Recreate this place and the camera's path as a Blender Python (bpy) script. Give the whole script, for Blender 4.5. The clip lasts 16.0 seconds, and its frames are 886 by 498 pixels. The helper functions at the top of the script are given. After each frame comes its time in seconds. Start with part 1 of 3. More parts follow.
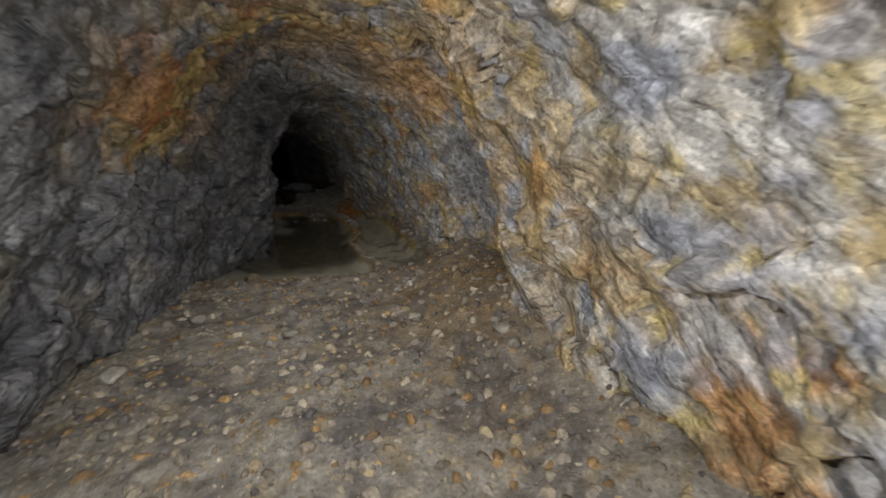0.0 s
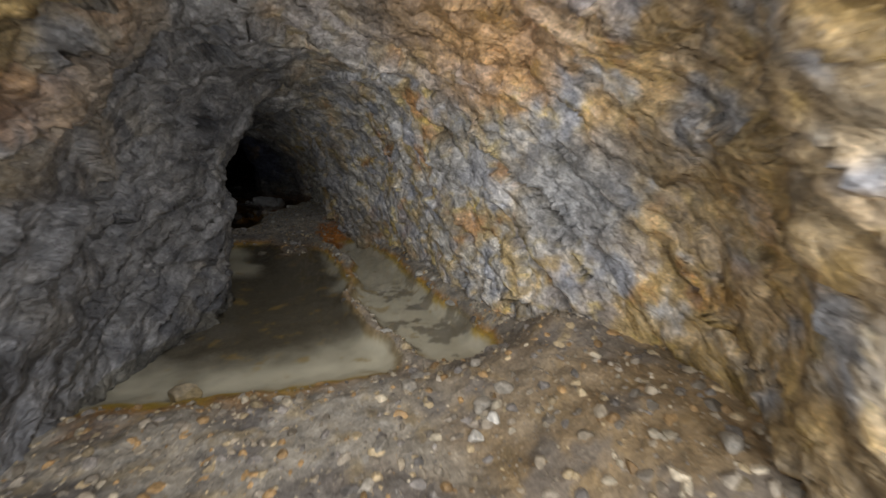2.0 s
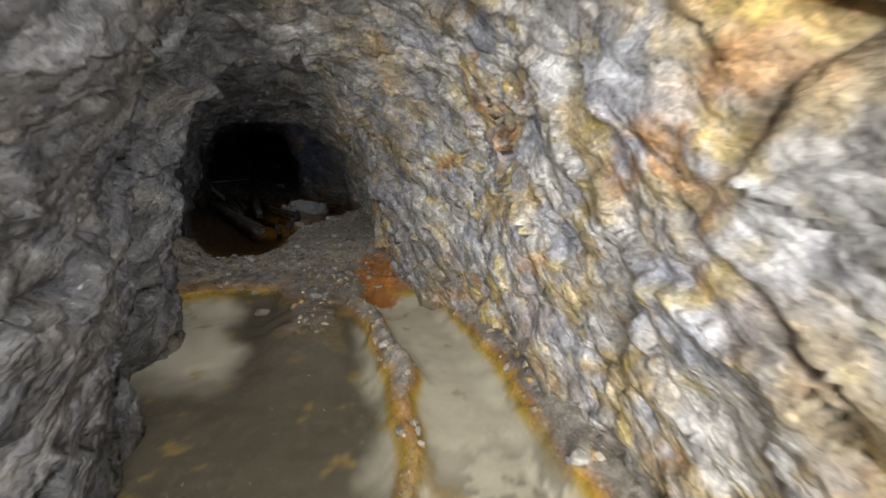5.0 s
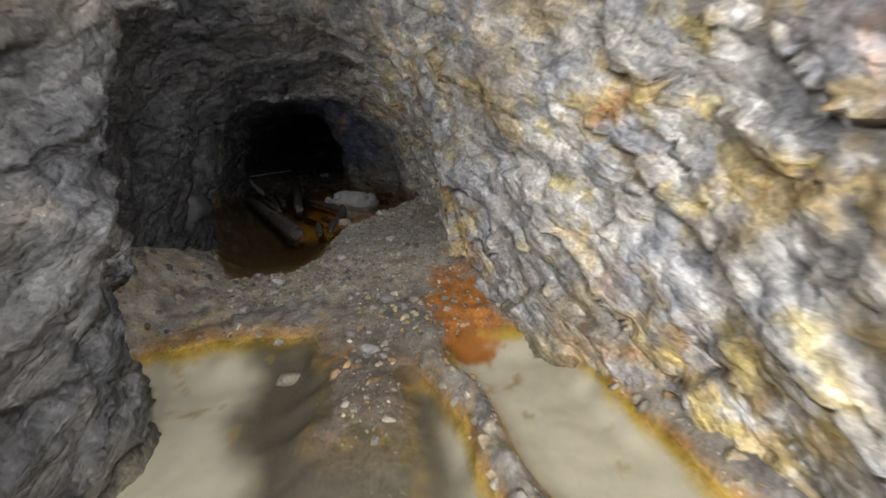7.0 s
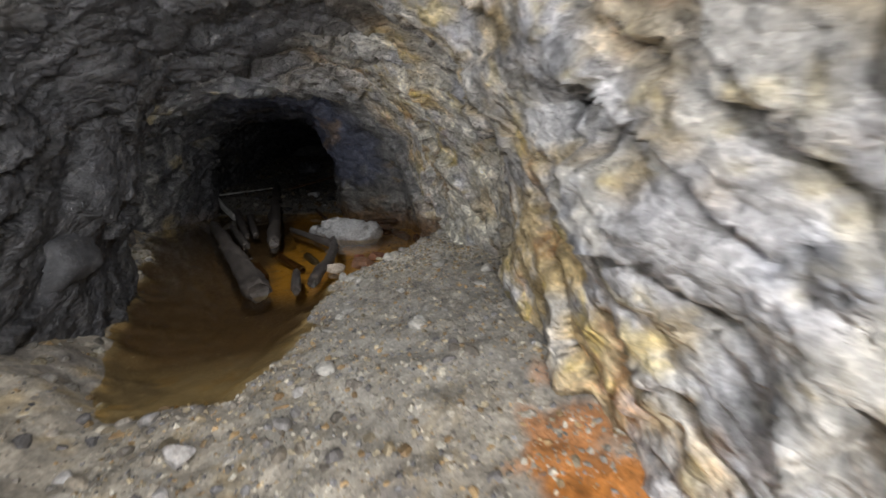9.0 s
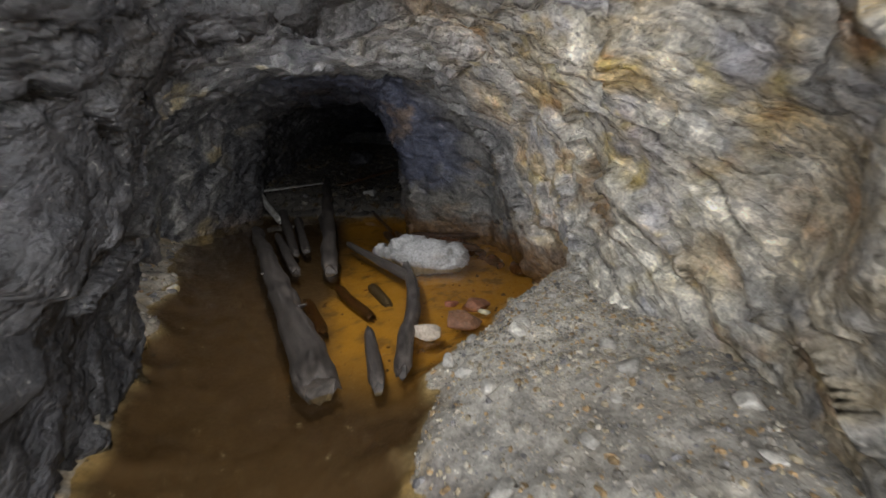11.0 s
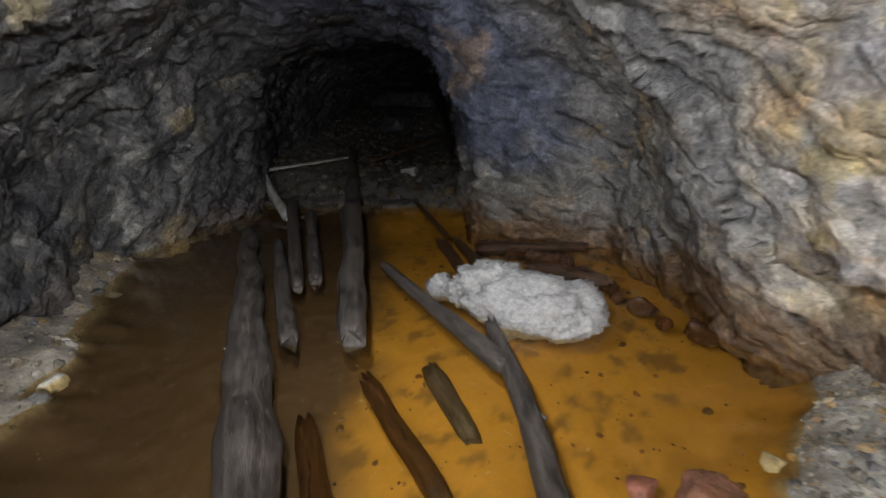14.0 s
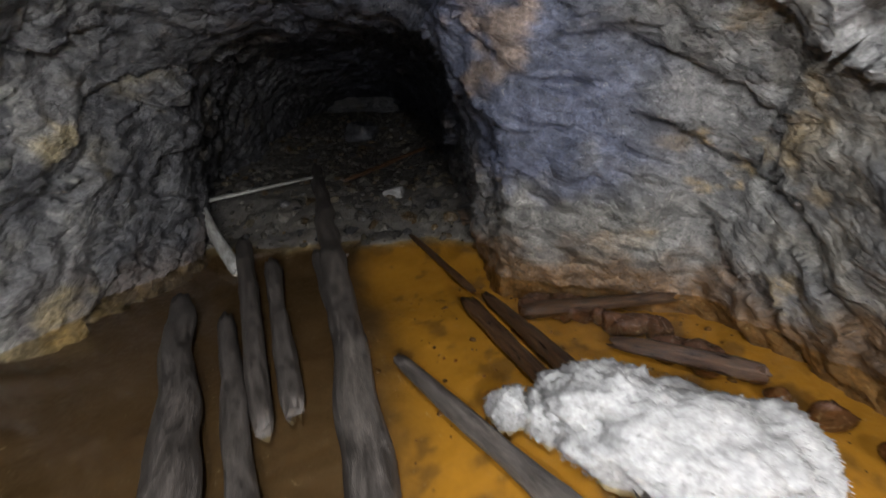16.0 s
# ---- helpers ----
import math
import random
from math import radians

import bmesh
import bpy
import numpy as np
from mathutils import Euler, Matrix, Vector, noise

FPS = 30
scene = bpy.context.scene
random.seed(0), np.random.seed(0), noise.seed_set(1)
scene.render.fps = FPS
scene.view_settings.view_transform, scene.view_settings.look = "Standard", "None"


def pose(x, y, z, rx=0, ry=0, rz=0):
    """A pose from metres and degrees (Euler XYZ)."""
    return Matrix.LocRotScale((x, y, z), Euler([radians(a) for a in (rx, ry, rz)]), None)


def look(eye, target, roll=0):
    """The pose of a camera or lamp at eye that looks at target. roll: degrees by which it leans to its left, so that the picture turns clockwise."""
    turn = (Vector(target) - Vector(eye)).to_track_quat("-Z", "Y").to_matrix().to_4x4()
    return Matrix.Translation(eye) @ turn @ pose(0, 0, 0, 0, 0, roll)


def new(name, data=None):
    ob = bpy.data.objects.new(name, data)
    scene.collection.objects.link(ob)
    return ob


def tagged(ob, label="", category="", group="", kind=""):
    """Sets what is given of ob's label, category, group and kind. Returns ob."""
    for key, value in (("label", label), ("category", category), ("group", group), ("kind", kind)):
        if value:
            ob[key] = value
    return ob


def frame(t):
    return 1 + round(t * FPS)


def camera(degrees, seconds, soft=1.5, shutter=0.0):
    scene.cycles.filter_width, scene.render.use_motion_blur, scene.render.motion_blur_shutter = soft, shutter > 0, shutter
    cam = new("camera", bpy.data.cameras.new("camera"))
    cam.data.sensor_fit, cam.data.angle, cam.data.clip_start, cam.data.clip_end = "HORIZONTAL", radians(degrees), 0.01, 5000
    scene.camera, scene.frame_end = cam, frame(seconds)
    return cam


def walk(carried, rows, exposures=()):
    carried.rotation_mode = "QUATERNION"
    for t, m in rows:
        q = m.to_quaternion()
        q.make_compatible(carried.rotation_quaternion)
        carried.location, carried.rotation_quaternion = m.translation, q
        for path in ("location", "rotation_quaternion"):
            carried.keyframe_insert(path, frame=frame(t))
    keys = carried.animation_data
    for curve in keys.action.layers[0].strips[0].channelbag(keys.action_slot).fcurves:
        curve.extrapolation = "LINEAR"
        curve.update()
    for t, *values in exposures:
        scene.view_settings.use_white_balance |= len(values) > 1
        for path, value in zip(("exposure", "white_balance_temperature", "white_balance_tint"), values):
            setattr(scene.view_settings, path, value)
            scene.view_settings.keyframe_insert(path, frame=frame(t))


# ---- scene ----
cam = camera(95.6, 16.0, 1.5, 0.5)
METRES, EYE, TILT, LEAN, TURN = 15.0, 1.52, -14.2, 0.0, -20.0
ROWS = [
    (0.0, 0.0, 0.0, 0.0, 0.0, -0.0, -0.0),
    (0.5, -0.0202, 0.0284, 0.0063, -4.84, -1.81, 1.36),
    (1.0, -0.0334, 0.0692, 0.0186, 0.54, 1.32, -0.82),
    (1.5, -0.0445, 0.1011, 0.0296, 3.89, 0.84, -0.23),
    (2.0, -0.0544, 0.1431, 0.0363, -4.27, 1.12, 0.43),
    (2.5, -0.0587, 0.1779, 0.0479, -1.53, -0.6, 0.99),
    (3.0, -0.0638, 0.2177, 0.0657, -1.35, 2.96, 0.71),
    (3.5, -0.0697, 0.2492, 0.0699, -4.08, 1.32, 5.74),
    (4.0, -0.0738, 0.2885, 0.0795, -0.95, 0.77, 2.41),
    (6.5, -0.1186, 0.4388, 0.0977, 6.59, -0.57, -3.19),
    (7.0, -0.1331, 0.4666, 0.1046, 10.36, -2.23, -0.42),
    (7.5, -0.1493, 0.4895, 0.1073, 9.01, -4.74, -2.18),
    (8.0, -0.1579, 0.523, 0.1087, 10.99, -6.36, -4.15),
    (8.5, -0.1668, 0.5614, 0.1218, 11.69, -0.39, -1.48),
    (9.0, -0.188, 0.5921, 0.1307, 9.36, 0.01, -0.98),
    (9.5, -0.2095, 0.6106, 0.1401, 9.16, -3.1, -2.53),
    (10.0, -0.2297, 0.6355, 0.151, 14.23, -1.87, -3.58),
    (12.5, -0.29, 0.7419, 0.1786, 14.3, -3.54, -3.12),
    (13.0, -0.3026, 0.7696, 0.182, 16.09, -4.5, -3.56),
    (13.5, -0.311, 0.7887, 0.1864, 18.7, -5.67, -3.78),
    (14.0, -0.3271, 0.8043, 0.1858, 18.58, -7.0, -3.54),
    (14.5, -0.3454, 0.8156, 0.1877, 16.78, -8.88, -4.36),
    (15.0, -0.359, 0.8343, 0.1919, 15.61, -8.78, -3.47),
    (15.5, -0.366, 0.8544, 0.1987, 15.28, -9.08, -2.02),
    (16.0, -0.3794, 0.8695, 0.2017, 12.57, -6.24, -0.53),
]
FALL = 0.5                                          # stops by which the torch's light falls off, a metre
SPOT_DEG = 172
EXPOSURES = [(0.0, 0.0), (2.0, 1.15), (4.0, 2.4), (7.0, 3.6), (10.0, 5.1), (12.5, 5.35), (14.5, 6.05), (16.0, 6.75)]
TORCHES = [(y, x - 0.12, 1.6, ax + 0.2, 70.0 * 2 ** (-FALL * y) * (2.4 if y > 13 else 1.3 if y > 11.5 else 1.0)) for y, x, ax in
           ((-0.9, 0.1, 0.1), (0.3, 0.0, 0.1), (1.5, 0.0, 0.15), (2.7, 0.1, 0.15), (3.9, 0.3, 0.1), (5.1, 0.5, 0.05), (6.3, 0.6, 0.0),
            (7.5, 0.55, -0.05), (8.7, 0.5, -0.1), (9.9, 0.25, -0.15), (11.1, -0.05, -0.15), (12.3, -0.2, -0.1), (13.5, -0.5, -0.1), (14.5, -0.7, -0.1))]
walk(cam, [(t, pose(0, 0, EYE, TILT, LEAN, TURN) @ pose(METRES * x, METRES * y, METRES * z, 90 + pitch, roll, yaw)) for t, x, y, z, yaw, pitch, roll in ROWS], EXPOSURES)


# ---- world and lamps ----
world = bpy.data.worlds.new("world")
world.use_nodes = True
world.node_tree.nodes["Background"].inputs[0].default_value = (0.6, 0.7, 1.0, 1)
world.node_tree.nodes["Background"].inputs[1].default_value = 0.0003
scene.world = world


def head_torch(x, y, z, watts, aim):
    """One stand of the torch that is carried along the walk."""
    data = bpy.data.lights.new("torch_light", "SPOT")
    data.energy, data.color = watts, (0.96, 0.985, 1.04)
    data.spot_size, data.spot_blend, data.shadow_soft_size = radians(SPOT_DEG), 0.7, 0.0
    # the beam spreads wide and is weak along the tunnel's axis
    data.use_nodes = True
    nodes, links = data.node_tree.nodes, data.node_tree.links
    along = nodes.new("ShaderNodeSeparateXYZ")
    size = nodes.new("ShaderNodeMath")
    size.operation = "ABSOLUTE"
    links.new(nodes.new("ShaderNodeNewGeometry").outputs["Normal"], along.inputs[0])
    links.new(along.outputs[1], size.inputs[0])
    ramp = nodes.new("ShaderNodeMapRange")
    for k, v in enumerate((0.92, 0.99, 1.0, 0.06 if y < 12 else 0.6)):
        ramp.inputs[k + 1].default_value = v
    links.new(size.outputs[0], ramp.inputs[0])
    links.new(ramp.outputs[0], nodes["Emission"].inputs["Strength"])
    ob = new("torch_light", data)
    ob.matrix_world = look((x, y, z), (x + aim[0], y + aim[1], z + aim[2]))
    return ob


for y, x, z, ax, w in TORCHES:
    head_torch(x, y, z, w, (ax, 1.0, -0.45))

# ---- noise on arrays ----
_rng = np.random.default_rng(7)
_perm = _rng.permutation(512)
_grad = _rng.normal(size=(512, 3))
_grad /= np.linalg.norm(_grad, axis=1)[:, None]


def perlin(p):
    """Gradient noise, about -0.7 to 0.7, of an (n, 3) array."""
    i = np.floor(p).astype(np.int64)
    f = p - i
    u = f * f * f * (f * (f * 6 - 15) + 10)
    out = np.zeros(len(p))
    for dx in (0, 1):
        for dy in (0, 1):
            for dz in (0, 1):
                h = _perm[(_perm[(_perm[(i[:, 0] + dx) & 511] + i[:, 1] + dy) & 511] + i[:, 2] + dz) & 511]
                g = _grad[h]
                d = g[:, 0] * (f[:, 0] - dx) + g[:, 1] * (f[:, 1] - dy) + g[:, 2] * (f[:, 2] - dz)
                wx = u[:, 0] if dx else 1 - u[:, 0]
                wy = u[:, 1] if dy else 1 - u[:, 1]
                wz = u[:, 2] if dz else 1 - u[:, 2]
                out += d * wx * wy * wz
    return out


def fbm(p, scale, octaves=4, gain=0.5, shift=0.0):
    out, amp = np.zeros(len(p)), 1.0
    q = p * scale + shift
    for _ in range(octaves):
        out += amp * perlin(q)
        amp *= gain
        q = q * 2.03 + 11.7
    return out


def step(a, b, v):
    t = np.clip((v - a) / (b - a), 0, 1)
    return t * t * (3 - 2 * t)


def mix(c, other, w):
    return c + (np.array(other) - c) * w[:, None]


# ---- materials ----
def material(name):
    m = bpy.data.materials.new(name)
    m.use_nodes = True
    nodes, links = m.node_tree.nodes, m.node_tree.links
    return m, nodes, links, nodes["Principled BSDF"]


def noise_node(nodes, links, coord, scale, detail=6, rough=0.6, dist=0.0):
    n = nodes.new("ShaderNodeTexNoise")
    n.inputs["Scale"].default_value, n.inputs["Detail"].default_value = scale, detail
    n.inputs["Roughness"].default_value, n.inputs["Distortion"].default_value = rough, dist
    links.new(coord, n.inputs["Vector"])
    return n.outputs["Fac"]


def remap(nodes, links, fac, a, b, lo, hi):
    n = nodes.new("ShaderNodeMapRange")
    n.inputs[1].default_value, n.inputs[2].default_value, n.inputs[3].default_value, n.inputs[4].default_value = a, b, lo, hi
    links.new(fac, n.inputs[0])
    return n.outputs[0]


def times(nodes, links, col, fac):
    n = nodes.new("ShaderNodeMix")
    n.data_type, n.blend_type = "RGBA", "MULTIPLY"
    n.inputs[0].default_value = 1.0
    links.new(col, n.inputs[6]), links.new(fac, n.inputs[7])
    return n.outputs[2]


def blend(nodes, links, a, b, fac):
    n = nodes.new("ShaderNodeMix")
    n.data_type = "RGBA"
    links.new(fac, n.inputs[0])
    for v, k in ((a, 6), (b, 7)):
        if isinstance(v, tuple):
            n.inputs[k].default_value = (*v, 1)
        else:
            links.new(v, n.inputs[k])
    return n.outputs[2]


def bumped(nodes, links, shader, height, strength, distance, under=None):
    b = nodes.new("ShaderNodeBump")
    b.inputs["Strength"].default_value, b.inputs["Distance"].default_value = strength, distance
    links.new(height, b.inputs["Height"])
    if under:
        links.new(under, b.inputs["Normal"])
    links.new(b.outputs[0], shader.inputs["Normal"])
    return b.outputs[0]


def mineral(name, lo=0.3, hi=0.75, bump=0.012, speck=1.0, joints=False):
    """Rock or mud: its minerals' colours lie in the mesh, grain and wet gloss come from here."""
    m, nodes, links, sh = material(name)
    coord = nodes.new("ShaderNodeNewGeometry").outputs["Position"]
    col = nodes.new("ShaderNodeAttribute")
    col.attribute_name = "mineral"
    a = noise_node(nodes, links, coord, 9, 7, 0.65, 0.4)
    b = noise_node(nodes, links, coord, 45, 5, 0.7)
    c = noise_node(nodes, links, coord, 22, 3, 0.6, 1.2)
    out = times(nodes, links, col.outputs["Color"], remap(nodes, links, a, 0.3, 0.7, 0.55, 1.4))
    out = times(nodes, links, out, remap(nodes, links, b, 0.3, 0.7, 0.62, 1.35))
    out = blend(nodes, links, col.outputs["Color"], out, col.outputs["Alpha"])
    out = blend(nodes, links, out, (0.55, 0.52, 0.46), remap(nodes, links, c, 0.66, 0.76, 0.0, 0.55 * speck))
    links.new(out, sh.inputs["Base Color"])
    links.new(remap(nodes, links, c, 0.35, 0.65, lo, hi), sh.inputs["Roughness"])
    rough_a, rough_b = nodes.new("ShaderNodeMath"), nodes.new("ShaderNodeMath")
    for node, v in ((rough_a, a), (rough_b, b)):
        node.operation = "MULTIPLY"
        links.new(v, node.inputs[0]), links.new(col.outputs["Alpha"], node.inputs[1])
    n1 = bumped(nodes, links, sh, rough_a.outputs[0], 0.9, bump * 1.6)
    n2 = bumped(nodes, links, sh, rough_b.outputs[0], 0.8, bump, n1)
    if joints:
        # chips and flakes split along the bedding, each with a tone of its own
        warp = nodes.new("ShaderNodeVectorMath")
        warp.operation = "MULTIPLY_ADD"
        nz = nodes.new("ShaderNodeTexNoise")
        nz.inputs["Scale"].default_value, nz.inputs["Detail"].default_value = 6.0, 6
        links.new(coord, nz.inputs["Vector"])
        links.new(nz.outputs["Color"], warp.inputs[0])
        warp.inputs[1].default_value = (0.08, 0.08, 0.08)
        links.new(coord, warp.inputs[2])
        turn = nodes.new("ShaderNodeMapping")
        turn.inputs["Rotation"].default_value = (radians(-36), 0, 0)
        links.new(warp.outputs[0], turn.inputs[0])
        under = n2
        for scale, depth, tone in ((3.0, 0.05, 0.2), (8.0, 0.022, 0.25), (24.0, 0.008, 0.25)):
            mp = nodes.new("ShaderNodeMapping")
            mp.inputs["Scale"].default_value = (1.0, 0.7, 1.9)
            links.new(turn.outputs[0], mp.inputs[0])
            vo = nodes.new("ShaderNodeTexVoronoi")
            vo.inputs["Scale"].default_value = scale
            links.new(mp.outputs[0], vo.inputs["Vector"])
            split = nodes.new("ShaderNodeSeparateColor")
            links.new(vo.outputs["Color"], split.inputs[0])
            out = times(nodes, links, out, remap(nodes, links, split.outputs[0], 0.0, 1.0, 1 - tone, 1 + tone))
            low = remap(nodes, links, vo.outputs["Distance"], 0.0, 0.9, 1.0, 0.0)
            under = bumped(nodes, links, sh, low, 0.8, depth, under)
        links.new(out, sh.inputs["Base Color"])
    return m


def plain(name, col, dark, scale, rough, bump=0.004, stretch=None):
    m, nodes, links, sh = material(name)
    coord = nodes.new("ShaderNodeTexCoord").outputs["Object"]
    if stretch:
        mp = nodes.new("ShaderNodeMapping")
        mp.inputs["Scale"].default_value = stretch
        links.new(coord, mp.inputs[0])
        coord = mp.outputs[0]
    a = noise_node(nodes, links, coord, scale, 6, 0.65)
    b = noise_node(nodes, links, coord, scale * 6, 4, 0.6)
    out = blend(nodes, links, dark, col, remap(nodes, links, a, 0.35, 0.62, 0, 1))
    out = times(nodes, links, out, remap(nodes, links, b, 0.3, 0.7, 0.7, 1.25))
    links.new(out, sh.inputs["Base Color"])
    links.new(remap(nodes, links, a, 0.3, 0.7, rough * 0.7, min(1, rough * 1.3)), sh.inputs["Roughness"])
    n1 = bumped(nodes, links, sh, a, 0.6, bump * 2)
    bumped(nodes, links, sh, b, 0.6, bump, n1)
    return m


def water(name, tint, ripple):
    m, nodes, links, sh = material(name)
    nodes.remove(sh)
    coord = nodes.new("ShaderNodeNewGeometry").outputs["Position"]
    clear, gloss = nodes.new("ShaderNodeBsdfTransparent"), nodes.new("ShaderNodeBsdfGlossy")
    clear.inputs[0].default_value = (*tint, 1)
    gloss.inputs["Roughness"].default_value = 0.03
    h = noise_node(nodes, links, coord, 7, 2, 0.5, 0.5)
    b = nodes.new("ShaderNodeBump")
    b.inputs["Strength"].default_value, b.inputs["Distance"].default_value = ripple, 0.01
    links.new(h, b.inputs["Height"]), links.new(b.outputs[0], gloss.inputs["Normal"])
    lw = nodes.new("ShaderNodeLayerWeight")
    lw.inputs["Blend"].default_value = 0.5
    links.new(b.outputs[0], lw.inputs["Normal"])
    pw = nodes.new("ShaderNodeMath")
    pw.operation = "POWER"
    links.new(lw.outputs["Facing"], pw.inputs[0])
    pw.inputs[1].default_value = 4.2
    gloss_by = remap(nodes, links, pw.outputs[0], 0, 1, 0.025, 0.95)
    mx = nodes.new("ShaderNodeMixShader")
    links.new(gloss_by, mx.inputs[0]), links.new(clear.outputs[0], mx.inputs[1]), links.new(gloss.outputs[0], mx.inputs[2])
    links.new(mx.outputs[0], nodes["Material Output"].inputs["Surface"])
    return m


ROCK = mineral("mine_rock", 0.2, 0.65, joints=True)
WETROCK = mineral("wet_rock", 0.08, 0.35)
MUD = mineral("gravel_mud", 0.35, 0.8, 0.01)
STONE = mineral("loose_stone", 0.4, 0.8, 0.008)
OLDWOOD = plain("waterlogged_wood", (0.1, 0.084, 0.072), (0.03, 0.025, 0.021), 9, 0.45, 0.009, (3.5, 3.5, 0.8))
PALEWOOD = plain("split_wood", (0.42, 0.27, 0.15), (0.2, 0.11, 0.05), 8, 0.6, 0.004)
WHITEWOOD = plain("mouldy_wood", (0.42, 0.41, 0.38), (0.16, 0.15, 0.13), 6, 0.7, 0.005, (5, 5, 1))
RUSTWOOD = plain("ochre_soaked_wood", (0.085, 0.042, 0.018), (0.022, 0.012, 0.007), 11, 0.35, 0.01, (5, 5, 1))
WOOL = plain("matted_wool", (0.41, 0.40, 0.385), (0.3, 0.294, 0.283), 7, 0.95, 0.004)
MILKY_WATER = water("still_water", (0.95, 0.93, 0.86), 0.03)
OCHRE_WATER = water("ochre_water", (0.97, 0.86, 0.62), 0.05)


# ---- mesh helpers ----
def mesh_from(name, verts, quads, mat, colours=None, smooth=True):
    me = bpy.data.meshes.new(name)
    k = quads.shape[1]
    me.vertices.add(len(verts)), me.loops.add(quads.size), me.polygons.add(len(quads))
    me.vertices.foreach_set("co", np.ascontiguousarray(verts, dtype=np.float32).ravel())
    me.loops.foreach_set("vertex_index", np.ascontiguousarray(quads, dtype=np.int32).ravel())
    me.polygons.foreach_set("loop_start", np.arange(0, quads.size, k, dtype=np.int32))
    me.polygons.foreach_set("use_smooth", np.full(len(quads), smooth))
    if colours is not None:
        at = me.attributes.new("mineral", "FLOAT_COLOR", "POINT")
        at.data.foreach_set("color", np.c_[np.clip(colours[:, :3], 0.01, 0.9), colours[:, 3] if colours.shape[1] > 3 else np.ones(len(verts))].astype(np.float32).ravel())
    me.update(calc_edges=True)
    me.materials.append(mat)
    return me


def grid_quads(rows, cols, flip=False):
    i = (np.arange(rows - 1)[:, None] * cols + np.arange(cols - 1)[None, :]).ravel()
    q = np.stack([i, i + 1, i + cols + 1, i + cols], 1)
    return q[:, ::-1] if flip else q


def part(name, bm, mat, parent, label=""):
    me = bpy.data.meshes.new(name)
    bm.to_mesh(me), bm.free()
    me.materials.append(mat)
    ob = new(name, me)
    ob.parent = parent
    return tagged(ob, label=label)


# ---- the plan of the tunnel: y, left wall, right wall, roof ----
PLAN = np.array([
    (-3.0, -1.4, 1.6, 2.4), (0.5, -1.6, 1.5, 2.5), (2.75, -1.5, 1.62, 2.5), (3.0, -1.5, 1.72, 2.5), (3.2, -1.45, 2.1, 2.5), (3.8, -1.4, 2.3, 2.55),
    (5.0, -1.25, 2.0, 2.65), (6.0, -1.1, 1.95, 2.5), (6.9, -0.5, 1.9, 2.45), (7.6, -0.4, 1.9, 2.42), (8.2, -0.6, 1.95, 2.45), (8.7, -0.9, 1.95, 2.45),
    (9.2, -0.62, 1.8, 2.25), (9.5, -0.7, 1.7, 2.25), (9.9, -1.15, 1.5, 2.35), (10.5, -1.5, 1.38, 2.4), (11.3, -1.6, 1.32, 2.2), (11.7, -1.5, 1.35, 2.0), (12.6, -1.5, 1.65, 2.15),
    (13.6, -1.75, 1.35, 2.1), (14.5, -2.35, 1.4, 2.12), (15.2, -2.75, 1.27, 2.1), (16.0, -3.05, 1.27, 2.05), (16.6, -3.2, 1.18, 2.1),
    (17.1, -3.0, 0.0, 2.08), (17.5, -2.9, -0.08, 2.05), (18.3, -2.6, -0.05, 1.9), (20.4, -3.2, 0.15, 2.1), (24.0, -3.1, 0.2, 1.9), (27.5, -3.0, 0.0, 1.5),
])
FLOOR_Z = -0.45


def plan_at(y, column, soft=0.12):
    out = 0
    for k, w in ((-1, 0.25), (0, 0.5), (1, 0.25)):
        out = out + w * np.interp(y + k * soft, PLAN[:, 0], PLAN[:, column])
    return out


